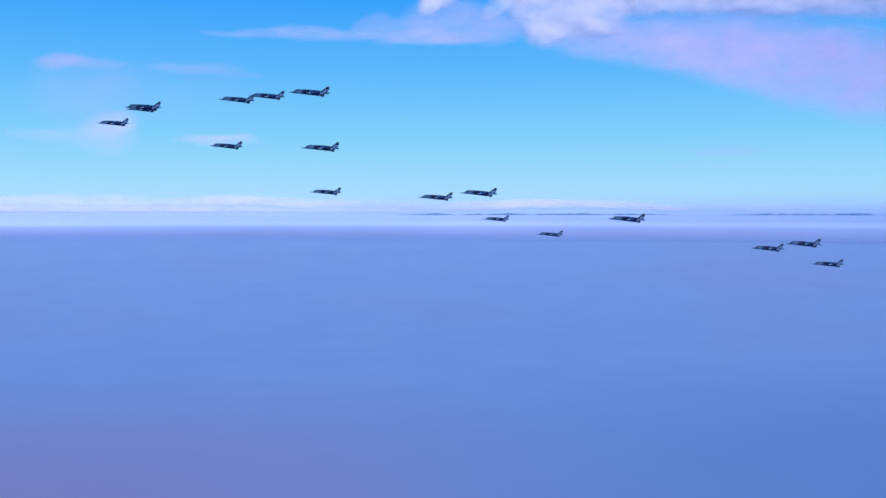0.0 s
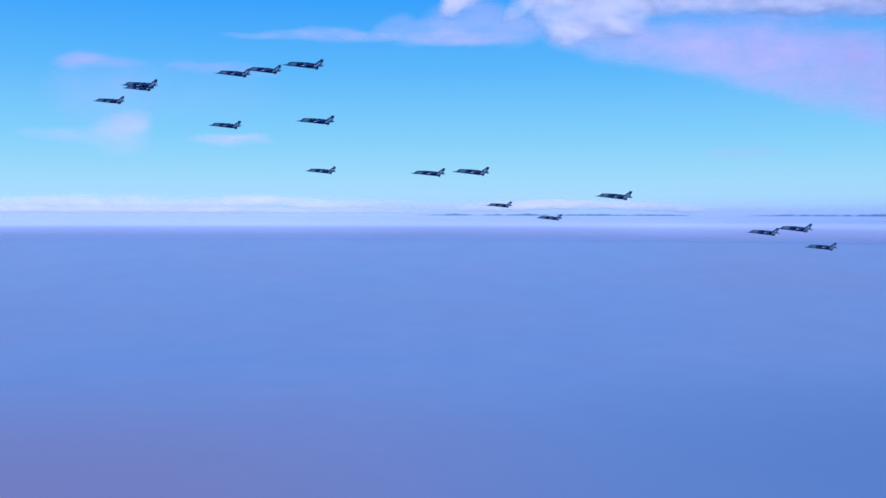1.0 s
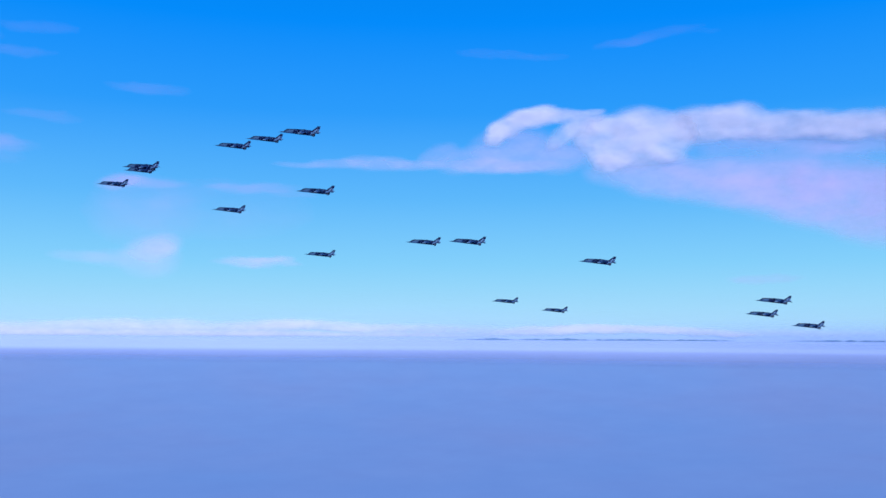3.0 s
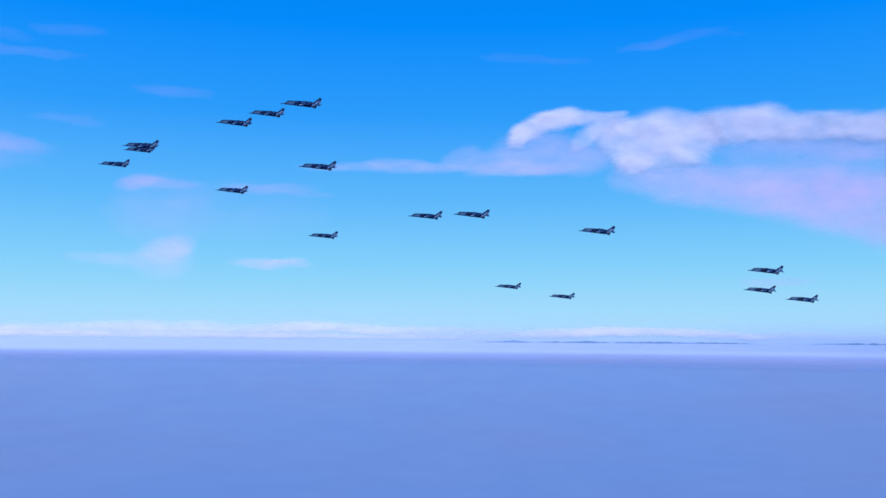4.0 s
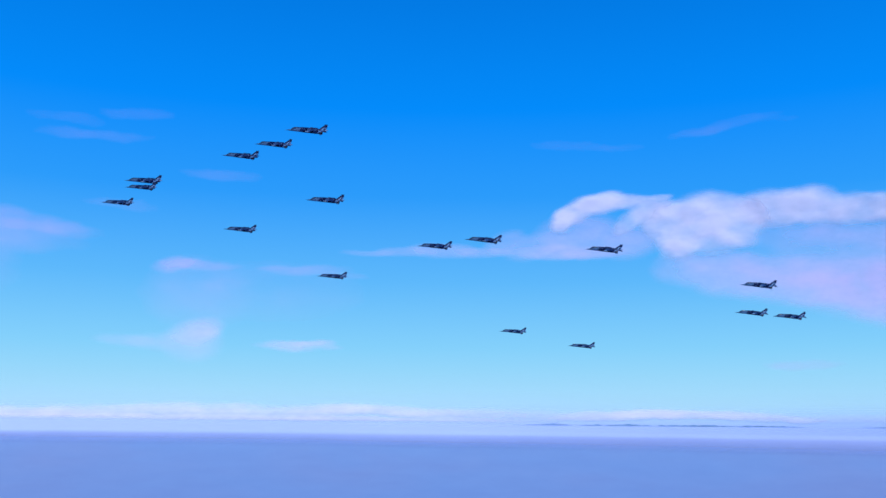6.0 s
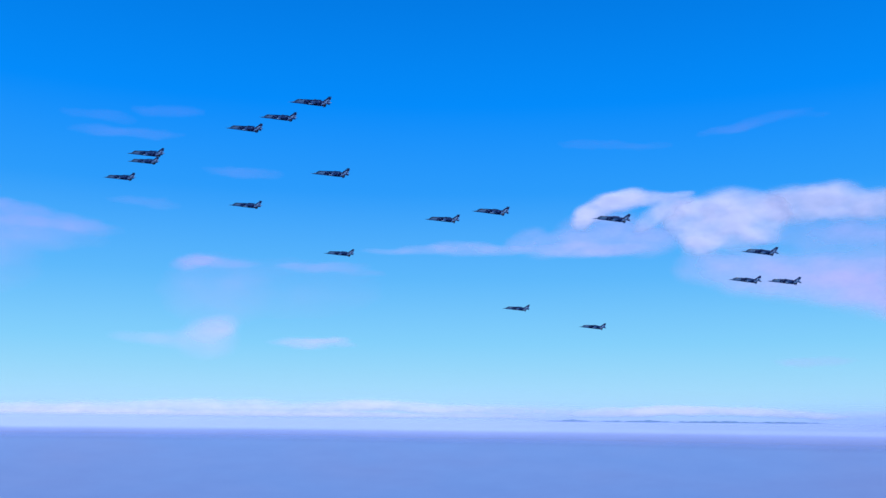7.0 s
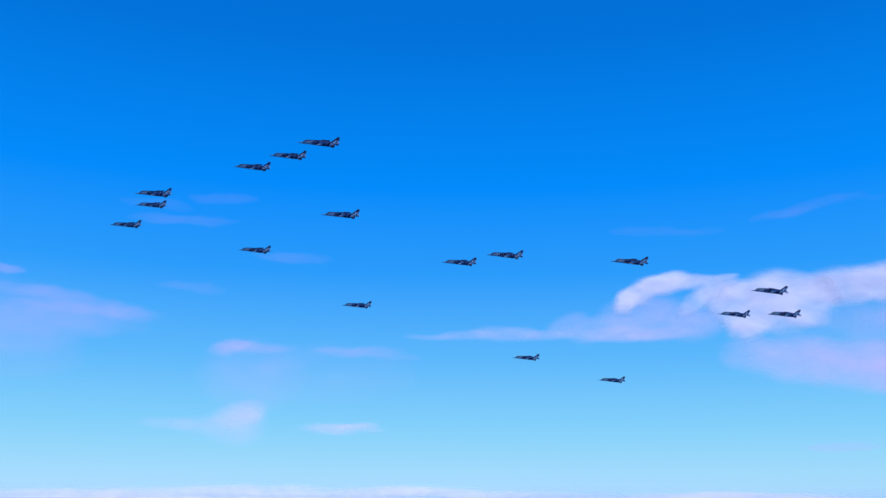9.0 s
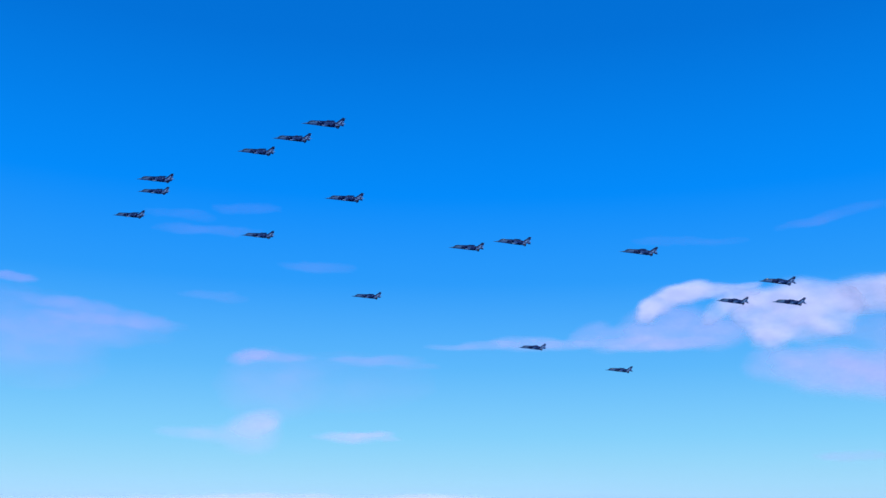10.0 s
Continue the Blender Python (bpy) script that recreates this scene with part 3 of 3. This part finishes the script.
def motions():
    drift(cumulus, (0, -0.85, 0.1), (2.5, -0.45, 0.02), (4.5, 0, 0), (6, 0.25, -0.2), (8, 0.5, -0.38), (10, 0.75, -0.62))
    walk(cloud_veil, [(0, pose(0, 0, 0, 1.5)), (2, pose(0, 0, 0, 1.1)), (4.5, pose(0, 0, 0, 0.3)), (10, pose(0, 0, 0, -0.4))])
    for ob in (cloud_puff, cloud_wisp):
        drift(ob, (0, 1.9, -0.2), (2, 1.0, -0.1), (4.5, 0, 0), (7.5, -0.93, -0.12), (10, -1.6, -0.2))
    drift(cloud_wisp_b, (0, 0.85, -0.65), (2, 0.48, -0.35), (4.5, 0, 0), (10, -0.45, -0.15))
    drift(cloud_wisp_c, (0, -1.0, -0.6), (4.5, 0, 0), (7.5, 1.9, 0.45), (10, 2.7, 0.43))
    drift(cloud_wisp_d, (0, -1.2, -0.4), (4.5, 0, 0), (7.5, 0.5, 0.05), (10, 1.4, 0))
    drift(cloud_wisp_e, (0, -0.8, 0), (4.5, 0, 0), (10, 0.95, 0.05))
    drift(cloud_wisp_h, (0, 1.9, 0), (4.5, 0, 0), (10, -2.75, 0.1))
    drift(cloud_veil_b, (0, 0.3, 0), (4.5, 0, 0), (7.5, -0.2, 0), (10, 0, -0.15))
    drift(cloud_wisp_f, (0, -0.6, 0.45), (4.5, 0, 0), (7.5, 1.6, -0.6), (10, 2.45, -1.1))
    drift(cloud_wisp_g, (0, 2.2, 0.2), (4.5, 0, 0), (10, -3.2, -0.2))
    walk(haze_bank, [(0, pose(*EYE, 0, 0, 40)), (2, pose(*EYE, 0, 0, 18)), (4.5, pose(*EYE)), (10, pose(*EYE))])
    walk(jets[0], climb([(0, -119.6, 492.4, 47.3), (0.5, -126.1, 491.7, 53.2), (1, -131.9, 490.1, 58.7), (1.5, -137.1, 487.9, 64.1), (2, -141.5, 485.3, 69.5), (2.5, -146.1, 481.0, 74.6), (3, -150.4, 475.5, 79.0), (3.5, -154.8, 473.1, 84.5), (4, -159.1, 469.4, 89.7), (4.5, -163.5, 466.0, 95.3), (5, -167.8, 462.9, 100.2), (5.5, -172.1, 459.7, 105.8), (6, -176.3, 455.1, 110.2), (6.5, -180.5, 452.4, 115.9), (7, -184.5, 448.9, 120.7), (7.5, -188.1, 445.0, 125.4), (8, -191.9, 441.5, 129.9), (8.5, -195.3, 437.7, 133.8), (9, -198.4, 432.9, 136.7), (9.5, -201.6, 429.0, 140.6), (10, -204.9, 425.2, 144.9)]))
    walk(jets[1], climb([(0, -90.0, 424.1, 48.0), (0.5, -95.5, 423.7, 53.1), (1, -100.3, 422.5, 57.9), (1.5, -104.8, 420.8, 62.4), (2, -108.9, 418.6, 67.2), (2.5, -113.3, 414.9, 71.8), (3, -117.4, 409.8, 76.0), (3.5, -121.7, 407.9, 80.9), (4, -125.8, 404.7, 85.8), (4.5, -130.0, 401.9, 90.7), (5, -133.8, 399.2, 95.7), (5.5, -137.6, 396.6, 100.8), (6, -141.1, 392.2, 105.0), (6.5, -144.6, 390.2, 110.4), (7, -147.9, 387.1, 115.0), (7.5, -150.8, 383.6, 119.7), (8, -153.8, 380.6, 124.2), (8.5, -156.8, 377.0, 128.4), (9, -159.4, 372.2, 131.8), (9.5, -162.4, 368.4, 136.1), (10, -165.5, 364.8, 140.7)]))
    walk(jets[2], climb([(0, -106.7, 499.8, 55.4), (0.5, -113.1, 499.6, 61.2), (1, -118.9, 498.3, 66.6), (1.5, -124.3, 496.3, 71.8), (2, -129.3, 494.0, 77.3), (2.5, -134.4, 489.7, 82.8), (3, -139.3, 484.1, 87.8), (3.5, -144.6, 482.0, 93.5), (4, -149.6, 478.4, 99.1), (4.5, -154.6, 475.2, 105.0), (5, -159.5, 472.3, 110.5), (5.5, -164.1, 469.3, 116.2), (6, -168.3, 464.6, 120.7), (6.5, -172.5, 462.3, 126.8), (7, -176.4, 458.9, 132.0), (7.5, -179.6, 455.0, 137.1), (8, -183.5, 451.6, 142.1), (8.5, -187.0, 447.7, 146.8), (9, -190.2, 442.5, 150.3), (9.5, -193.8, 438.3, 155.4), (10, -197.3, 434.4, 160.6)]))
    walk(jets[3], climb([(0, -50.1, 433.0, 52.9), (0.5, -55.5, 432.5, 58.8), (1, -60.6, 431.1, 64.8), (1.5, -65.4, 429.0, 70.5), (2, -69.7, 426.5, 76.4), (2.5, -74.3, 422.2, 82.2), (3, -78.5, 416.2, 87.3), (3.5, -82.4, 414.0, 92.7), (4, -86.2, 410.4, 97.9), (4.5, -89.8, 407.1, 103.0), (5, -93.2, 404.1, 108.1), (5.5, -96.4, 401.2, 113.4), (6, -99.5, 396.1, 117.6), (6.5, -102.6, 394.0, 122.8), (7, -105.5, 390.6, 127.4), (7.5, -108.2, 386.8, 131.8), (8, -111.2, 383.4, 136.5), (8.5, -114.0, 379.5, 140.7), (9, -116.4, 373.9, 143.8), (9.5, -119.0, 369.8, 148.2), (10, -121.3, 366.0, 152.6)]))
    walk(jets[4], climb([(0, -36.0, 428.2, 54.1), (0.5, -41.6, 427.8, 59.9), (1, -46.3, 426.4, 65.8), (1.5, -51.1, 424.3, 71.7), (2, -55.3, 421.7, 78.0), (2.5, -59.4, 417.3, 84.0), (3, -63.4, 411.3, 89.6), (3.5, -67.2, 409.0, 95.5), (4, -70.8, 405.3, 101.1), (4.5, -74.3, 402.0, 106.6), (5, -77.6, 399.0, 111.8), (5.5, -80.8, 396.0, 117.2), (6, -83.8, 390.8, 121.3), (6.5, -86.6, 388.9, 126.3), (7, -89.3, 385.5, 130.7), (7.5, -91.6, 381.6, 135.0), (8, -94.4, 378.4, 139.1), (8.5, -97.0, 374.5, 143.4), (9, -99.2, 368.7, 146.6), (9.5, -101.5, 364.6, 151.1), (10, -103.9, 360.6, 155.9)]))
    walk(jets[5], climb([(0, -14.8, 376.7, 49.3), (0.5, -20.2, 376.8, 54.9), (1, -25.0, 376.0, 60.3), (1.5, -29.8, 374.6, 65.6), (2, -33.9, 372.7, 71.3), (2.5, -38.2, 369.2, 77.0), (3, -42.3, 364.0, 82.3), (3.5, -45.7, 362.4, 88.1), (4, -49.2, 359.4, 93.7), (4.5, -52.5, 356.7, 99.3), (5, -55.7, 354.3, 104.5), (5.5, -58.7, 351.9, 109.6), (6, -61.5, 347.3, 113.6), (6.5, -64.4, 345.9, 118.5), (7, -67.0, 343.2, 122.5), (7.5, -69.5, 340.0, 126.2), (8, -72.2, 337.4, 130.0), (8.5, -74.6, 334.3, 133.4), (9, -76.6, 329.2, 136.0), (9.5, -78.5, 325.7, 140.4), (10, -80.7, 322.3, 145.1)]))
    walk(jets[6], climb([(0, -59.6, 469.5, 34.3), (0.5, -65.1, 469.8, 39.7), (1, -70.1, 469.4, 44.7), (1.5, -74.9, 468.6, 49.7), (2, -79.1, 467.3, 54.5), (2.5, -83.8, 464.8, 59.6), (3, -88.0, 461.5, 64.2), (3.5, -92.2, 460.3, 69.6), (4, -96.3, 458.2, 74.8), (4.5, -100.4, 456.3, 80.3), (5, -104.0, 454.5, 85.5), (5.5, -107.6, 452.8, 90.8), (6, -111.4, 450.0, 95.3), (6.5, -114.8, 448.6, 100.6), (7, -118.2, 446.6, 105.4), (7.5, -121.4, 444.2, 109.9), (8, -124.9, 442.1, 114.7), (8.5, -128.5, 439.7, 119.5), (9, -131.8, 436.7, 123.4), (9.5, -135.4, 434.0, 128.6), (10, -139.0, 431.1, 134.4)]))
    walk(jets[7], climb([(0, -11.2, 403.1, 29.0), (0.5, -16.7, 403.5, 34.8), (1, -21.7, 403.2, 40.7), (1.5, -26.5, 402.5, 46.5), (2, -30.6, 401.3, 52.4), (2.5, -34.8, 398.9, 58.2), (3, -38.7, 395.5, 63.6), (3.5, -42.5, 394.3, 69.4), (4, -46.1, 392.2, 74.8), (4.5, -49.6, 390.3, 80.3), (5, -52.7, 388.5, 85.3), (5.5, -55.9, 386.8, 90.3), (6, -59.0, 383.8, 94.3), (6.5, -61.7, 382.5, 99.4), (7, -64.5, 380.5, 103.7), (7.5, -67.0, 378.1, 108.0), (8, -69.9, 376.1, 112.2), (8.5, -72.7, 373.7, 116.4), (9, -75.3, 370.3, 119.8), (9.5, -78.0, 367.6, 124.5), (10, -80.9, 364.9, 129.4)]))
    walk(jets[8], climb([(0, -11.1, 497.4, 12.2), (0.5, -18.3, 498.7, 18.2), (1, -24.3, 499.6, 23.7), (1.5, -30.3, 500.2, 29.2), (2, -35.4, 500.6, 34.7), (2.5, -40.9, 499.9, 40.2), (3, -45.8, 499.0, 45.6), (3.5, -50.4, 499.0, 51.1), (4, -54.9, 498.4, 56.9), (4.5, -59.2, 497.8, 62.6), (5, -63.2, 497.3, 68.3), (5.5, -67.2, 496.8, 74.1), (6, -71.2, 496.2, 79.1), (6.5, -74.6, 495.5, 84.7), (7, -77.9, 495.0, 89.6), (7.5, -80.8, 494.3, 94.4), (8, -84.2, 493.7, 99.0), (8.5, -86.5, 493.1, 103.0), (9, -89.3, 493.1, 106.8), (9.5, -91.7, 492.5, 111.2), (10, -94.4, 491.5, 116.4)]))
    walk(jets[9], climb([(0, 42.6, 442.8, 8.5), (0.5, 35.7, 443.6, 14.0), (1, 29.7, 443.9, 20.3), (1.5, 23.9, 443.8, 26.5), (2, 18.9, 443.5, 33.2), (2.5, 13.6, 442.1, 39.9), (3, 8.9, 440.2, 46.6), (3.5, 4.5, 439.5, 53.4), (4, 0.4, 438.1, 60.0), (4.5, -3.4, 436.6, 66.5), (5, -6.8, 435.3, 72.6), (5.5, -10.3, 434.0, 78.7), (6, -13.3, 432.1, 83.7), (6.5, -16.0, 430.9, 89.3), (7, -18.5, 429.4, 94.3), (7.5, -20.7, 427.7, 98.9), (8, -23.2, 426.3, 103.5), (8.5, -25.5, 424.6, 108.0), (9, -28.0, 422.6, 111.9), (9.5, -30.3, 420.7, 116.8), (10, -33.0, 418.6, 122.1)]))
    walk(jets[10], climb([(0, 59.4, 413.6, 9.9), (0.5, 53.0, 414.7, 14.6), (1, 47.3, 415.3, 19.7), (1.5, 41.9, 415.6, 25.1), (2, 37.3, 415.7, 31.3), (2.5, 32.4, 414.8, 37.8), (3, 28.3, 413.4, 44.2), (3.5, 24.7, 413.0, 50.7), (4, 21.2, 412.0, 57.3), (4.5, 18.1, 411.0, 63.9), (5, 15.0, 410.1, 70.2), (5.5, 12.3, 409.2, 76.5), (6, 9.4, 407.6, 81.9), (6.5, 6.9, 406.8, 87.7), (7, 4.3, 405.7, 92.7), (7.5, 1.9, 404.4, 97.6), (8, -0.9, 403.4, 102.0), (8.5, -3.3, 402.2, 105.8), (9, -6.0, 400.6, 109.2), (9.5, -8.3, 399.2, 113.5), (10, -10.7, 397.6, 118.2)]))
    walk(jets[11], climb([(0, 94.9, 582.9, -2.8), (0.5, 89.4, 582.6, 2.2), (1, 84.2, 582.3, 6.4), (1.5, 78.7, 581.9, 10.0), (2, 74.2, 581.3, 14.2), (2.5, 68.5, 580.3, 19.0), (3, 63.3, 579.8, 24.3), (3.5, 58.2, 578.8, 29.4), (4, 52.8, 577.7, 34.8), (4.5, 47.7, 576.4, 40.5), (5, 42.3, 575.1, 46.3), (5.5, 36.6, 573.8, 52.2), (6, 31.4, 573.6, 57.2), (6.5, 26.5, 571.3, 63.1), (7, 21.5, 569.9, 68.5), (7.5, 17.0, 568.5, 73.4), (8, 12.3, 566.8, 78.7), (8.5, 8.0, 565.3, 83.6), (9, 3.7, 565.5, 88.5), (9.5, -0.2, 564.0, 93.7), (10, -3.9, 562.1, 99.2)]))
    walk(jets[12], climb([(0, 129.0, 579.0, -12.5), (0.5, 122.3, 579.1, -7.2), (1, 116.0, 579.3, -1.6), (1.5, 109.9, 579.4, 3.4), (2, 104.8, 579.3, 8.5), (2.5, 99.4, 578.7, 13.5), (3, 94.5, 578.9, 18.7), (3.5, 90.4, 578.3, 23.7), (4, 86.6, 577.7, 28.8), (4.5, 83.2, 576.8, 33.9), (5, 80.1, 576.0, 38.7), (5.5, 76.9, 575.2, 43.7), (6, 74.0, 575.9, 48.6), (6.5, 71.5, 574.1, 53.1), (7, 68.7, 573.6, 57.6), (7.5, 66.0, 573.1, 62.0), (8, 62.8, 572.3, 66.5), (8.5, 59.5, 571.7, 71.0), (9, 55.9, 573.4, 75.7), (9.5, 52.4, 572.7, 80.8), (10, 48.5, 571.4, 86.4)]))
    walk(jets[13], climb([(0, 125.9, 406.3, -1.8), (0.5, 118.3, 407.9, 3.3), (1, 111.4, 409.2, 8.8), (1.5, 104.5, 410.3, 14.7), (2, 98.4, 411.0, 21.3), (2.5, 92.3, 411.0, 28.3), (3, 86.7, 410.6, 35.4), (3.5, 82.0, 410.7, 42.7), (4, 77.5, 410.3, 50.1), (4.5, 73.6, 409.7, 57.5), (5, 69.9, 409.2, 64.6), (5.5, 66.3, 408.7, 71.5), (6, 63.3, 407.5, 77.7), (6.5, 60.8, 407.0, 84.0), (7, 58.3, 406.2, 89.4), (7.5, 56.2, 405.4, 94.5), (8, 53.8, 404.8, 99.0), (8.5, 51.8, 404.1, 102.9), (9, 49.4, 403.2, 106.1), (9.5, 47.4, 402.5, 109.7), (10, 45.2, 401.6, 113.5)]))
    walk(jets[14], climb([(0, 211.9, 447.5, -16.9), (0.5, 205.7, 450.5, -12.8), (1, 200.7, 453.4, -8.4), (1.5, 195.5, 456.3, -3.7), (2, 191.1, 459.1, 1.7), (2.5, 186.4, 461.5, 7.6), (3, 182.1, 464.5, 13.8), (3.5, 177.0, 466.5, 20.4), (4, 171.9, 468.5, 27.5), (4.5, 166.5, 470.2, 34.9), (5, 160.8, 471.8, 42.4), (5.5, 154.6, 473.2, 50.3), (6, 148.5, 475.1, 57.7), (6.5, 142.2, 475.7, 65.3), (7, 135.8, 476.7, 72.5), (7.5, 129.6, 477.6, 79.5), (8, 123.2, 478.3, 85.8), (8.5, 116.9, 479.1, 91.9), (9, 110.9, 480.4, 97.4), (9.5, 105.8, 481.0, 102.9), (10, 100.6, 481.4, 108.4)]))
    walk(jets[15], climb([(0, 211.7, 410.3, -13.4), (0.5, 205.0, 412.2, -10.0), (1, 198.4, 413.9, -5.9), (1.5, 191.3, 415.6, -1.0), (2, 184.8, 417.2, 4.6), (2.5, 177.5, 418.3, 11.4), (3, 170.3, 419.6, 18.7), (3.5, 163.7, 420.1, 25.9), (4, 157.3, 420.6, 33.7), (4.5, 151.2, 420.7, 41.6), (5, 145.6, 420.8, 49.2), (5.5, 140.1, 420.7, 57.0), (6, 135.4, 420.6, 63.9), (6.5, 131.0, 420.1, 70.8), (7, 126.9, 419.7, 76.9), (7.5, 123.4, 419.3, 82.6), (8, 119.8, 419.0, 87.4), (8.5, 116.4, 418.7, 91.8), (9, 113.1, 418.6, 95.6), (9.5, 110.6, 418.4, 99.2), (10, 107.7, 418.0, 103.0)]))
    walk(jets[16], climb([(0, 246.4, 451.9, -25.3), (0.5, 239.2, 453.8, -20.9), (1, 232.6, 455.8, -16.0), (1.5, 225.6, 457.8, -10.8), (2, 219.5, 459.6, -5.4), (2.5, 212.5, 461.3, 1.1), (3, 205.7, 463.5, 8.0), (3.5, 199.1, 464.3, 15.0), (4, 192.2, 465.3, 22.7), (4.5, 185.4, 465.8, 30.5), (5, 178.4, 466.1, 38.6), (5.5, 171.3, 466.2, 47.1), (6, 164.7, 466.8, 55.0), (6.5, 158.3, 466.1, 62.8), (7, 152.2, 465.8, 70.2), (7.5, 146.6, 465.4, 77.3), (8, 141.2, 465.0, 83.3), (8.5, 136.2, 464.6, 89.0), (9, 131.7, 464.9, 94.1), (9.5, 128.1, 464.6, 98.9), (10, 124.3, 464.0, 103.6)]))


motions()
